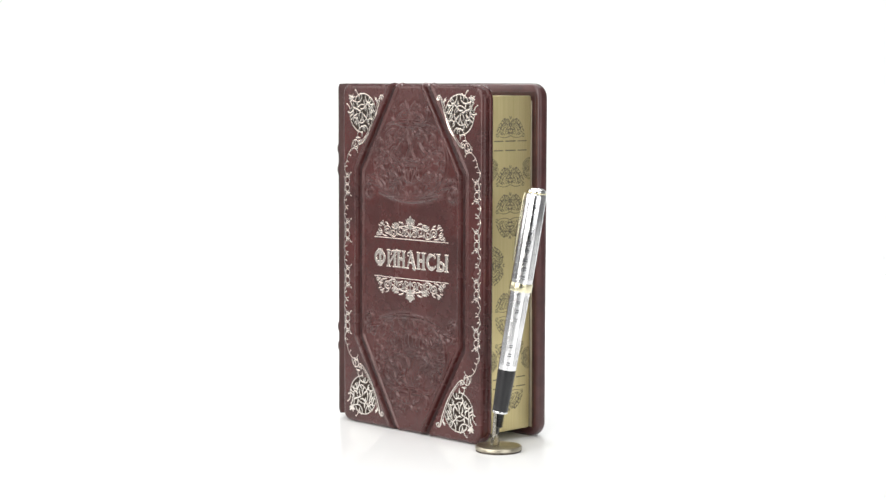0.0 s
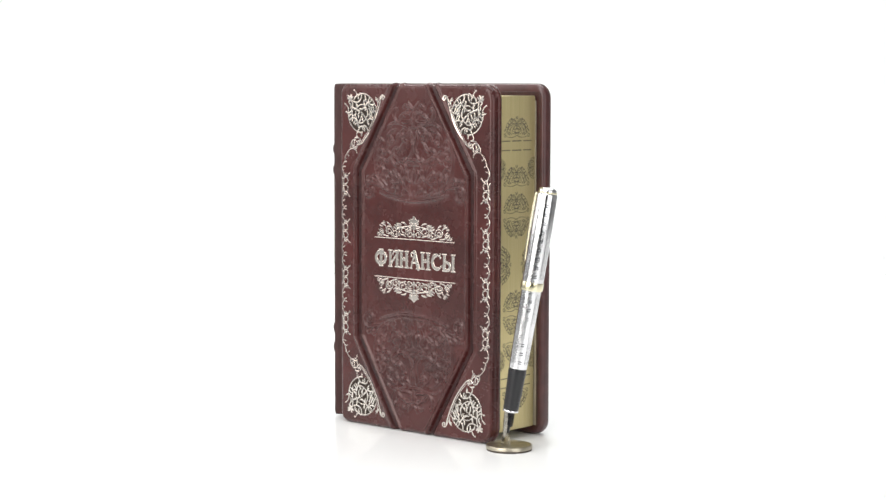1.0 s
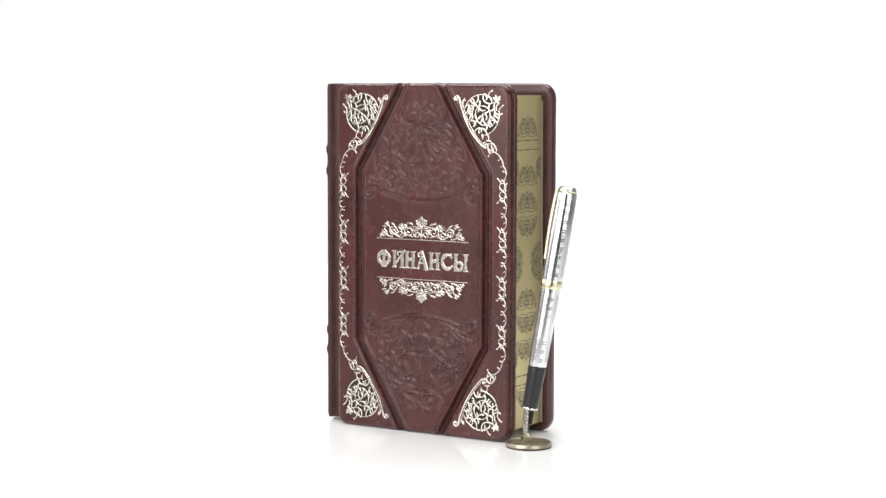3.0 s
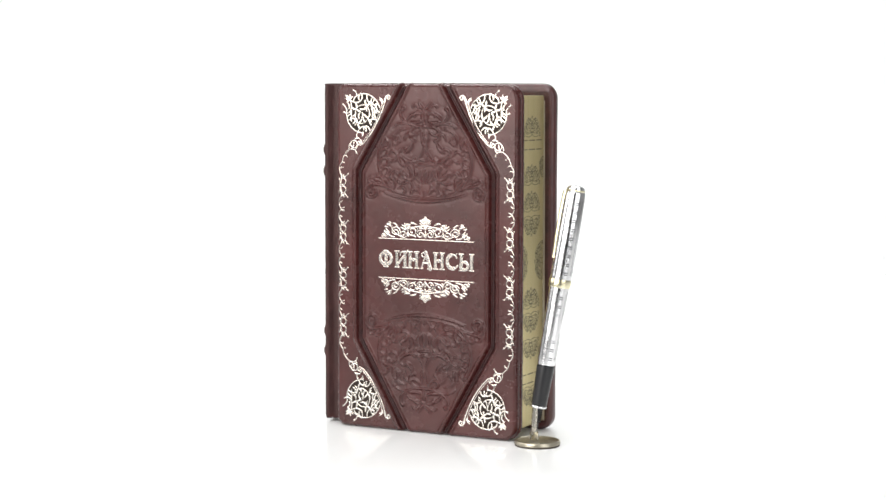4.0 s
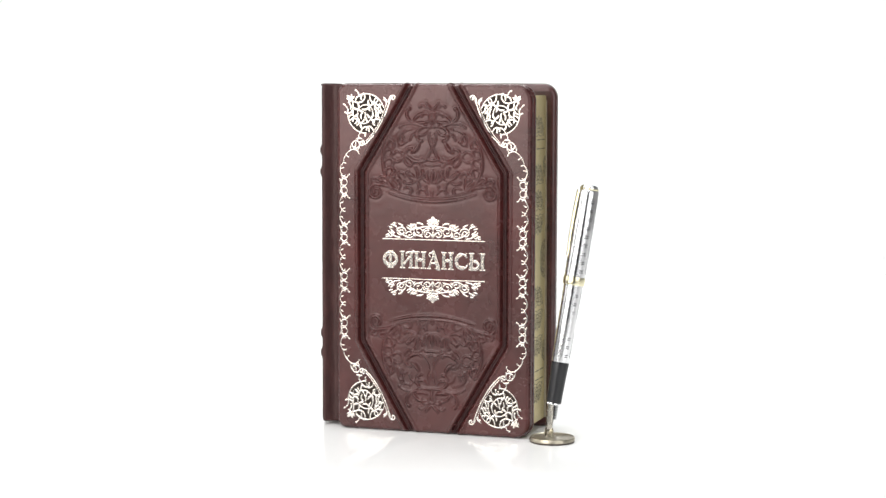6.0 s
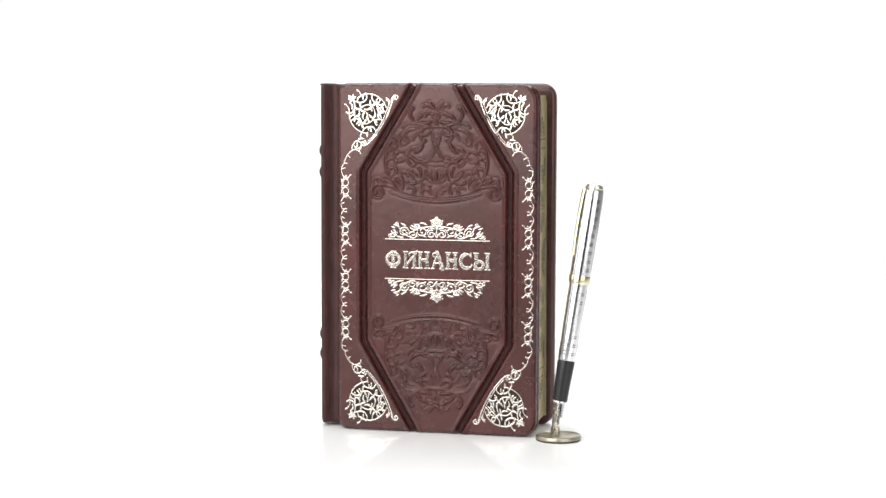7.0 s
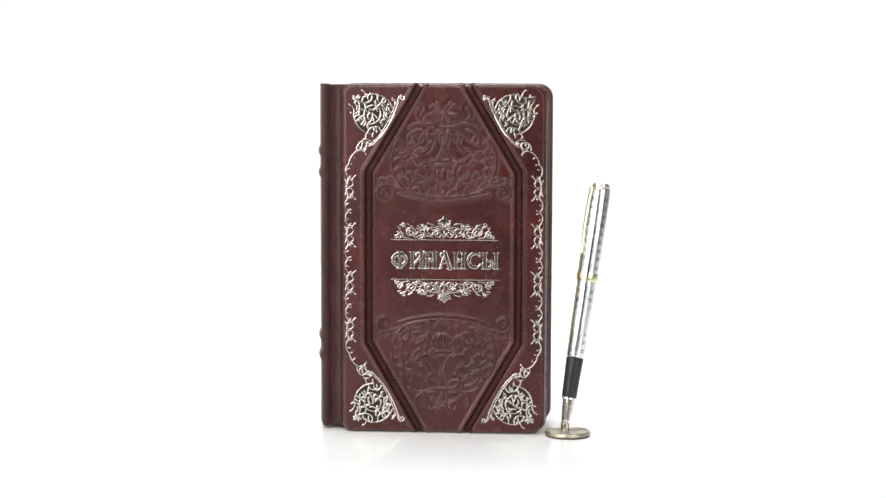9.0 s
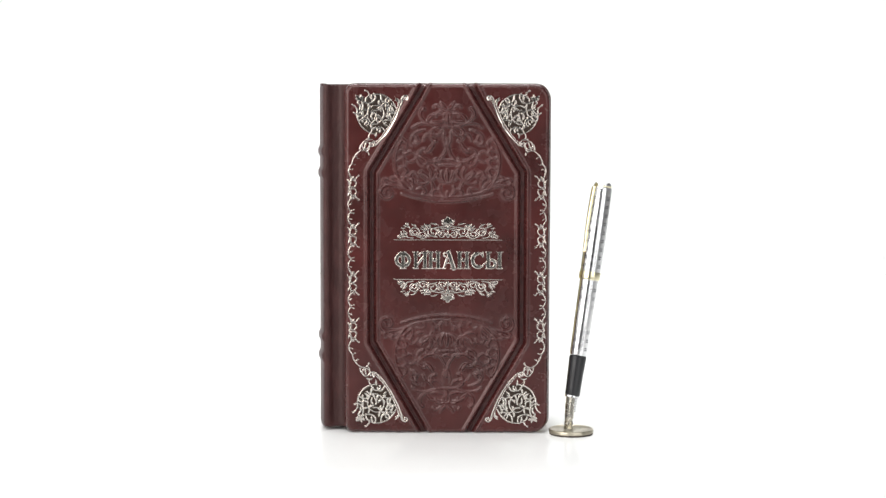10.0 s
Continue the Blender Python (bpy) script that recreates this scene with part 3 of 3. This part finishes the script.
def on_cover(x, z):
    """The face's height over its plane at places given from the cover's middle."""
    u, v = (x + HALF_X) / (CX[1] - CX[0]), (z + HALF_Z) / (CZ[1] - CZ[0])
    ui, vi = np.clip(u.astype(int), 0, len(CX) - 2), np.clip(v.astype(int), 0, len(CZ) - 2)
    a, b = u - ui, v - vi
    return HEIGHT[vi, ui] * (1 - a) * (1 - b) + HEIGHT[vi, ui + 1] * a * (1 - b) + HEIGHT[vi + 1, ui] * (1 - a) * b + HEIGHT[vi + 1, ui + 1] * a * b


def groove_strip(parent, side):
    """A dark double-ridged strip along the bottom of one groove."""
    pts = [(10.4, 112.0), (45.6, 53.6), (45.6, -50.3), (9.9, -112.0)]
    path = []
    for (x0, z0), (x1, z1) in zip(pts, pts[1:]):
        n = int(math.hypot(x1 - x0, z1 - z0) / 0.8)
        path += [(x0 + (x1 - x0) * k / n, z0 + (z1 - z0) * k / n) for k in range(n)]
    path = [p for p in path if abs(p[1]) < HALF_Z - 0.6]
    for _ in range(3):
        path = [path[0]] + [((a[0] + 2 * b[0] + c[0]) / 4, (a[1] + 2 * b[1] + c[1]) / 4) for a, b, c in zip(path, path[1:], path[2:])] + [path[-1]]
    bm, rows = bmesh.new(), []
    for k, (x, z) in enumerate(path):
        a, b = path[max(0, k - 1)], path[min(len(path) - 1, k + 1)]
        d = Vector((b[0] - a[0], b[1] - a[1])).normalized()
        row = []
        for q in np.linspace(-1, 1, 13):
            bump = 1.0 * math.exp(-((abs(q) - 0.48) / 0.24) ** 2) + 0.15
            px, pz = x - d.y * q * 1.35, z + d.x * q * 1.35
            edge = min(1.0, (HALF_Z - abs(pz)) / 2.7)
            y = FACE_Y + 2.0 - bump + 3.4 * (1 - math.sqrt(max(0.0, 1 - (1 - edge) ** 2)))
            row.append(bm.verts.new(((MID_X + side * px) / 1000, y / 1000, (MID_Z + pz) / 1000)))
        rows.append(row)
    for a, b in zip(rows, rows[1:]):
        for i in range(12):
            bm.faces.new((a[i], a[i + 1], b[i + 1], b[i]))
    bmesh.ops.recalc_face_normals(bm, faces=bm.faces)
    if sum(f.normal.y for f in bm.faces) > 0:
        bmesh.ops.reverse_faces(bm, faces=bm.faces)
    part("groove_strip", bm, DARK_LEATHER, parent, "dark double-ridged strip along the groove", angle=None)


def stamped(name, shape, mat, parent, at=(0, 0), flip=(1, 1), lift=0.1, puff=0.35, label=""):
    """A foil shape pressed on the front cover, following its relief."""
    co, dep, faces = shape
    x, z = co[:, 0] * flip[0] + at[0], co[:, 1] * flip[1] + at[1]
    y = FACE_Y - on_cover(x, z) - lift - puff * np.minimum(dep, 0.16)
    me = bpy.data.meshes.new(name)
    me.from_pydata(np.stack([(x + MID_X) / 1000, y / 1000, (z + MID_Z) / 1000], 1).tolist(), [], faces if flip[0] * flip[1] > 0 else [f[::-1] for f in faces])
    me.update()
    return part(name, me, mat, parent, label, angle=None)


def build_book():
    book = tagged(new("book"), "thick brown leather-bound book with pale gold ornaments, standing upright on white", "book")
    x0, x1, z0, z1 = (MID_X - HALF_X) / 1000, (MID_X + HALF_X) / 1000, (MID_Z - HALF_Z) / 1000, (MID_Z + HALF_Z) / 1000
    front = part("front_cover", slab(x0, x1 + 0.0006, z0, z1 + 0.0007, -0.0229, -0.0186, 0.006, 0.0020, 0.010), LEATHER, book, "padded brown leather front cover board")
    n, m = len(CX), len(CZ)
    idx = np.arange(n * m).reshape(m, n)
    faces = np.stack([idx[:-1, :-1], idx[:-1, 1:], idx[1:, 1:], idx[1:, :-1]], -1).reshape(-1, 4)
    co = np.stack([(GX + MID_X) / 1000, (FACE_Y - HEIGHT) / 1000, (GZ + MID_Z) / 1000], -1).reshape(-1, 3)
    part("cover_leather", quads("cover_leather", co, faces), LEATHER, front, "embossed brown leather with a bent-groove panel and arabesques", angle=None)
    groove_strip(front, 1)
    groove_strip(front, -1)
    part("back_cover", slab(x0, 0.0755, z0, z1 + 0.0009, 0.0182, 0.0262, 0.006, 0.0028, 0.009), LINING, book, "brown leather back cover board")

    # spine with its hinge channels and paired raised bands
    prof = [(-47.5, -20.2), (-50.5, -19.6), (-52.6, -17.6), (-54.4, -16.4), (-57.5, -16.3), (-60.2, -17.6), (-61.6, -19.0), (-63.0, -19.5), (-64.4, -18.8), (-65.2, -16.8)]
    arc = [(-65.6 - 2.4 * math.cos(math.pi / 2 * y / 15.5), y) for y in np.linspace(-15, 15, 17)]
    prof = prof + arc + [(x, -y) for x, y in prof[::-1]]
    bm = bmesh.new()
    rows = []
    bands = (0.172, 0.1587, 0.0580, 0.0455)
    for k in range(181):
        z = 0.0022 + 0.2106 * k / 180
        out = sum(math.exp(-((z - b) / 0.0026) ** 4) for b in bands) * 1.1
        end = min(1.0, min(k, 180 - k) / 3 + 0.35)
        row = []
        for x, y in prof:
            w = max(0.0, min(1.0, (-x - 60.5) / 4))
            row.append(bm.verts.new(((x - out * w + (1 - end) * 0.9 * w) / 1000, (y * (1 - 0.02 * (1 - end))) / 1000, z)))
        rows.append(row)
    for a, b in zip(rows, rows[1:]):
        for i in range(len(prof) - 1):
            bm.faces.new((a[i], b[i], b[i + 1], a[i + 1]))
    bm.faces.new(rows[0])
    bm.faces.new(rows[-1][::-1])
    bmesh.ops.recalc_face_normals(bm, faces=bm.faces)
    part("spine", bm, SPINE, book, "worn dark brown leather spine with raised bands", angle=None)

    # rolled leather cap at the head of the spine
    bm, rows = bmesh.new(), []
    for k in range(25):
        u = -1 + k / 12
        cx, cy, r = -0.0650 - 0.0018 * math.cos(math.pi / 2 * u), 0.0168 * u, 0.0011 * (1 - 0.35 * abs(u) ** 4)
        rows.append([bm.verts.new((cx + r * math.cos(a), cy, 0.2124 + 0.9 * r * math.sin(a))) for a in [2 * math.pi * q / 10 for q in range(10)]])
    for a, b in zip(rows, rows[1:]):
        for i in range(10):
            bm.faces.new((a[i], a[(i + 1) % 10], b[(i + 1) % 10], b[i]))
    bm.faces.new(rows[0][::-1])
    bm.faces.new(rows[-1])
    bmesh.ops.recalc_face_normals(bm, faces=bm.faces)
    part("headcap", bm, SPINE, book, "rolled leather cap at the spine's head", angle=None)
    part("pastedown", box(bmesh.new(), (-0.045, 0.0178, 0.0045), (0.0724, 0.0183, 0.2086), 0.0002, 1), DARK_LEATHER, book, "dark lining pasted inside the back cover")

    # page block with its gilded, printed fore edge
    block = part("page_block", box(bmesh.new(), (-0.0500, -0.0190, 0.0060), (0.0699, 0.0166, 0.2062), 0.0008), PAGES, book, "gilded page block with dark ornaments printed on the edge")
    bm = bmesh.new()
    rows = []
    for k in range(31):
        t = k / 30
        z = 0.0062 + 0.197 * t
        y = 0.0168 + 0.0010 * (1 - t) ** 1.4
        rows.append([bm.verts.new((x, y + dy, z)) for x, dy in ((-0.045, 0), (0.0701 + 0.0008 * (1 - t), 0), (0.0701 + 0.0008 * (1 - t), 0.0003), (-0.045, 0.0003))])
    for a, b in zip(rows, rows[1:]):
        for i in range(4):
            bm.faces.new((a[i], a[(i + 1) % 4], b[(i + 1) % 4], b[i]))
    bm.faces.new(rows[0][::-1])
    bm.faces.new(rows[-1])
    bmesh.ops.recalc_face_normals(bm, faces=bm.faces)
    part("endpaper", bm, ENDPAPER, book, "loose greyish beige endpaper", angle=20)
    xs, ys, f = field([s * np.array([1, 1, 0.85]) for s in edge_motif()], -14, 14, -1.5, 15, 0.13, 0.5)
    print_shape = outline_mesh(xs, ys, f)
    xs, ys, f = field([], -18, 18, -1, 1, 0.3, 0.6, [(-14, -0.3, -6, 0.3), (-4.5, -0.35, 4.5, 0.35), (6, -0.3, 14, 0.3)])
    dash_shape = outline_mesh(xs, ys, f)

    def printed(shape, zc, sign, turn=False, yc=-1.2):
        co, dep, faces = shape
        u, v = (co[:, 1], co[:, 0]) if turn else (co[:, 0], co[:, 1])
        y, z = yc + u * (sign if turn else 1), zc + v * (1 if turn else sign)
        me = bpy.data.meshes.new("edge_ornament")
        me.from_pydata(np.stack([np.full(len(y), 0.06995), y / 1000, z / 1000], 1).tolist(), [], faces)
        me.update()
        part("edge_ornament", me, INK, block, "dark printed scroll ornament")

    for zc, sign in ((182.0, 1), (153.0, 1), (137.0, 1), (133.6, -1), (78.4, 1), (75.0, -1), (59.0, -1), (30.0, -1)):
        printed(print_shape, zc, sign)
    for zc in (179.5, 174.0, 38.0, 32.5):
        printed(dash_shape, zc, 1)
    for zc in (106.0, 163.0, 49.0):
        size = 1.0 if zc == 106.0 else 0.55
        side = (print_shape[0] * size, *print_shape[1:])
        printed(side, zc, 1, True, -17.8)
        printed(side, zc, -1, True, 15.6)

    # foil stamping
    xs, ys, f = field(filled([s * np.array([1, 1, 0.95]) for s in corner_motif()], lambda x, y: (np.hypot(x, y) < 11.6) & (x * 0.80 - y * 0.60 < 9.6), 1.35, sprig, -14, 14, -14, 14, 4), -17, 21, -22, 18, 0.14, 0.5)
    piece = outline_mesh(xs, ys, f)
    xs, ys, f = field(corner_ground(), -14, 14, -14, 14, 0.3, 0.5)
    dark = outline_mesh(xs, ys, f)
    for sx in (1, -1):
        for sz in (1, -1):
            at = (-42.6 * sx, (88.6 if sz > 0 else 88.0) * sz)
            stamped("corner_ground", dark, GROUND, front, at, (sx, sz), 0.05, 0.0, "dark olive field behind the corner ornament")
            stamped("corner_ornament", piece, FOIL, front, at, (sx, sz), 0.12, 0.3, "pale gold foil scroll ornament")
    xs, ys, f = field([s * np.array([1, 1, 0.7]) for s in vine_motif()], -5, 14, -74, 74, 0.14, 0.5)
    vine = outline_mesh(xs, ys, f)
    for sx in (1, -1):
        stamped("border_vine", vine, FOIL, front, (-58.2 * sx, 0.5), (sx, 1), 0.1, 0.3, "pale gold foil running vine border")
    xs, ys, f = field([s * np.array([1.06, 1, 0.6]) for s in title_motif()], -33, 33, -1, 16, 0.13, 0.5)
    crest = outline_mesh(xs, ys, f)
    stamped("title_ornament", crest, FOIL, front, (0.5, 12.7), (1, 1), 0.1, 0.28, "pale gold foil crest of scrolls")
    stamped("title_ornament", crest, FOIL, front, (0.5, -11.9), (1, -1), 0.1, 0.28, "pale gold foil crest of scrolls")
    xs, ys, f = field([], -34, 34, -1, 1, 0.1, 0.5, [(-32.8, -0.17, 32.8, 0.17)])
    rule = outline_mesh(xs, ys, f)
    for z in (12.5, -11.7):
        stamped("title_rule", rule, FOIL, front, (0.7, z), (1, 1), 0.1, 0.3, "thin pale gold foil line")
    for (strokes, bars), x in letters():
        xs, ys, f = field(strokes, -1.5, 13, -1.2, 12, 0.12, 0.5, bars)
        stamped("letter", outline_mesh(xs, ys, f), FOIL, front, (x - 32.4, -5.2), (1, 1), 0.1, 0.45, "pale gold foil letter of the title")
    return book


book = build_book()


# ---- pen and its stand ----
PEN_LOW, PEN_AXIS = Vector((0.0851, -0.0285, 0.0065)), Vector((0.1427, 0.081, 1.0)).normalized()


def build_pen():
    """A fountain pen along its own z axis, nib down; the clip points to -x."""
    pen = tagged(new("fountain_pen"), "silver fountain pen with black grip, leaning in a round stand", "pen")
    part("barrel", lathe([(0.0035, 0.0420), (0.00520, 0.0424), (0.0053, 0.0432), (0.0056, 0.065), (0.0058, 0.0905), (0.0050, 0.091)]), SILVER, pen, "engraved silver barrel")
    cap = part("cap", lathe([(0.0050, 0.0890), (0.00605, 0.0892), (0.00615, 0.0900), (0.0063, 0.0960), (0.0063, 0.1200), (0.0061, 0.1450), (0.0056, 0.1460), (0.0050, 0.1466)]), SILVER, pen, "polished silver cap")
    part("cap_ring", lathe([(0.0058, 0.0888), (0.0065, 0.0890), (0.00662, 0.0896), (0.00662, 0.0932), (0.0065, 0.0938), (0.0058, 0.0940)]), GOLD, cap, "polished gold ring")
    part("finial", lathe([(0.0048, 0.1466), (0.0053, 0.1470), (0.0053, 0.1477), (0.0046, 0.1486), (0.0030, 0.1492), (0.0010, 0.1494)]), SILVER, cap, "domed silver cap end")
    part("cap_rim", lathe([(0.0050, 0.1461), (0.0056, 0.1462), (0.00575, 0.1466), (0.0056, 0.1470), (0.0050, 0.1471)]), GOLD, cap, "thin gold rim")
    bm = bmesh.new()
    n = 26
    rows = []
    for k in range(n):
        t = k / (n - 1)
        z = 0.1455 - 0.040 * t
        out = -0.0063 - 0.0007 * math.sin(math.pi * min(1, t * 1.05)) ** 0.6 - 0.0002
        w = 0.0019 - 0.0007 * t
        th = 0.0006
        if t > 0.93:
            out -= 0.0002
        rows.append([bm.verts.new((out + dx, dy, z)) for dx, dy in ((th, -w), (0, -w * 0.9), (-th, -w * 0.5), (-th * 1.2, 0), (-th, w * 0.5), (0, w * 0.9), (th, w))])
    for a, b in zip(rows, rows[1:]):
        for i in range(7):
            bm.faces.new((a[i], a[(i + 1) % 7], b[(i + 1) % 7], b[i]))
    bm.faces.new(rows[0][::-1])
    bm.faces.new(rows[-1])
    bmesh.ops.recalc_face_normals(bm, faces=bm.faces)
    part("clip", bm, GOLD, cap, "slim gold clip")
    # engraved dashes in rows along barrel and cap
    for parent, low, high, rad in ((pen, 0.0455, 0.0870, lambda z: 0.0053 + 0.0005 * (z - 0.0432) / 0.0473), (cap, 0.0965, 0.1420, lambda z: 0.00631 if z < 0.12 else 0.00631 - 0.0002 * (z - 0.12) / 0.025)):
        bm = bmesh.new()
        def mark(a, w, z_low, z_high):
            vs = []
            for zz in (z_low, z_high):
                r = rad(zz) + 0.00005
                vs.append([bm.verts.new((r * math.cos(a + w * q / 2), r * math.sin(a + w * q / 2), zz)) for q in (-1, -0.33, 0.33, 1)])
            for i in range(3):
                bm.faces.new((vs[0][i], vs[0][i + 1], vs[1][i + 1], vs[1][i]))

        for col in range(8):
            a0, z = 2 * math.pi * (col + 0.35) / 8, low
            if col % 2 == 0:
                # a ladder of paired bars
                while z < high:
                    mark(a0, 0.40, z, z + 0.00055)
                    mark(a0, 0.40, z + 0.0012, z + 0.00175)
                    z += 0.0052
            else:
                # a finely cut panel between two lines
                while z < high:
                    mark(a0, 0.34, z, z + 0.00016)
                    z += 0.00075
                for side in (-0.23, 0.23):
                    z = low
                    while z < high - 0.002:
                        mark(a0 + side, 0.035, z, z + 0.0042)
                        z += 0.0045
        tagged(part("engraving", bm, ENGRAVED, parent, "fine dark engraved dashes"), kind="stuff")
    grip = part("grip", lathe([(0.0030, 0.0172), (0.0043, 0.0174), (0.0046, 0.0180), (0.0046, 0.0215), (0.0049, 0.0310), (0.0053, 0.0405), (0.0052, 0.0418), (0.0035, 0.0420)]), GRIP, pen, "black resin grip section")
    part("grip_ring", lathe([(0.0030, 0.0162), (0.0045, 0.0164), (0.00465, 0.0170), (0.0045, 0.0175), (0.0030, 0.0176)]), SILVER, grip, "bright silver collar")
    # nib: a bowed, tapering half shell with shoulders and a slit
    bm = bmesh.new()
    outline = ((0.0, 0.0009), (0.1, 0.0018), (0.22, 0.0034), (0.38, 0.0050), (0.5, 0.0054), (0.7, 0.0050), (1.0, 0.0046))
    rows = []
    for k in range(25):
        t = k / 24
        w = np.interp(t, [o[0] for o in outline], [o[1] for o in outline])
        r = 0.0040
        z = -0.0034 + 0.0202 * t
        row = []
        for q in np.linspace(-1, 1, 13):
            a = q * min(1.35, w / r * 1.1)
            row.append((-(r * math.cos(a)) + r * 0.12 + 0.0022 * (1 - t) ** 1.5, r * math.sin(a), z))
        rows.append(row)
    outer = [[bm.verts.new(p) for p in row] for row in rows]
    for a, b in zip(outer, outer[1:]):
        for i in range(12):
            bm.faces.new((a[i], a[i + 1], b[i + 1], b[i]))
    bmesh.ops.solidify(bm, geom=bm.faces[:], thickness=0.0003)
    bmesh.ops.recalc_face_normals(bm, faces=bm.faces)
    part("nib", bm, STEEL, pen, "polished steel nib")
    bm = bmesh.new()
    box(bm, (-0.0022, -0.0016, 0.0035), (0.0014, 0.0016, 0.0172), 0.0006)
    for k in range(9):
        box(bm, (-0.0010, -0.0024, 0.0078 + 0.001 * k), (0.0026, 0.0024, 0.0082 + 0.001 * k), 0.0001, 1)
    part("feed", bm, GRIP, pen, "black finned ink feed")
    turn = Vector((0, 0, 1)).rotation_difference(PEN_AXIS).to_matrix().to_4x4()
    return pen, Matrix.Translation(PEN_LOW) @ turn @ pose(0, 0, 0, 0, 0, 28)


def build_stand():
    stand = tagged(new("pen_stand"), "round pale brass disc pen stand with a clear socket", "pen stand")
    part("base_disc", lathe([(0.0120, 0.0009), (0.0132, 0.0009), (0.0136, 0.0012), (0.0136, 0.0027), (0.0133, 0.0032), (0.0128, 0.0033), (0.0124, 0.0030), (0.0030, 0.0029)], 72), BRASS, stand)
    part("base_pad", lathe([(0.0120, 0.0), (0.0131, 0.0), (0.0133, 0.0002), (0.0133, 0.0009), (0.0120, 0.0009)], 72), PAD, stand, "dark underside pad")
    peg = lathe([(0.0028, 0.0028), (0.0026, 0.0074), (0.0024, 0.0082), (0.0019, 0.0082), (0.0018, 0.0034), (0.0008, 0.0032)], 32)
    bmesh.ops.translate(peg, verts=peg.verts, vec=(-0.0016, -0.0013, 0))
    part("socket", peg, ACRYLIC, stand, "clear acrylic pen socket")
    return stand, Matrix.Translation((0.0869, -0.0276, 0.0))


pen, PEN_POSE = build_pen()
stand, STAND_POSE = build_stand()


# ---- the turning display carries book, pen and stand round one upright axis ----
def motions():
    times = [0.25 * k for k in range(41)]
    for thing, base in ((book, Matrix.Identity(4)), (pen, PEN_POSE), (stand, STAND_POSE)):
        walk(thing, [(t, pose(0, 0, 0, 0, 0, -45.7 + 4.57 * t) @ base) for t in times])


motions()
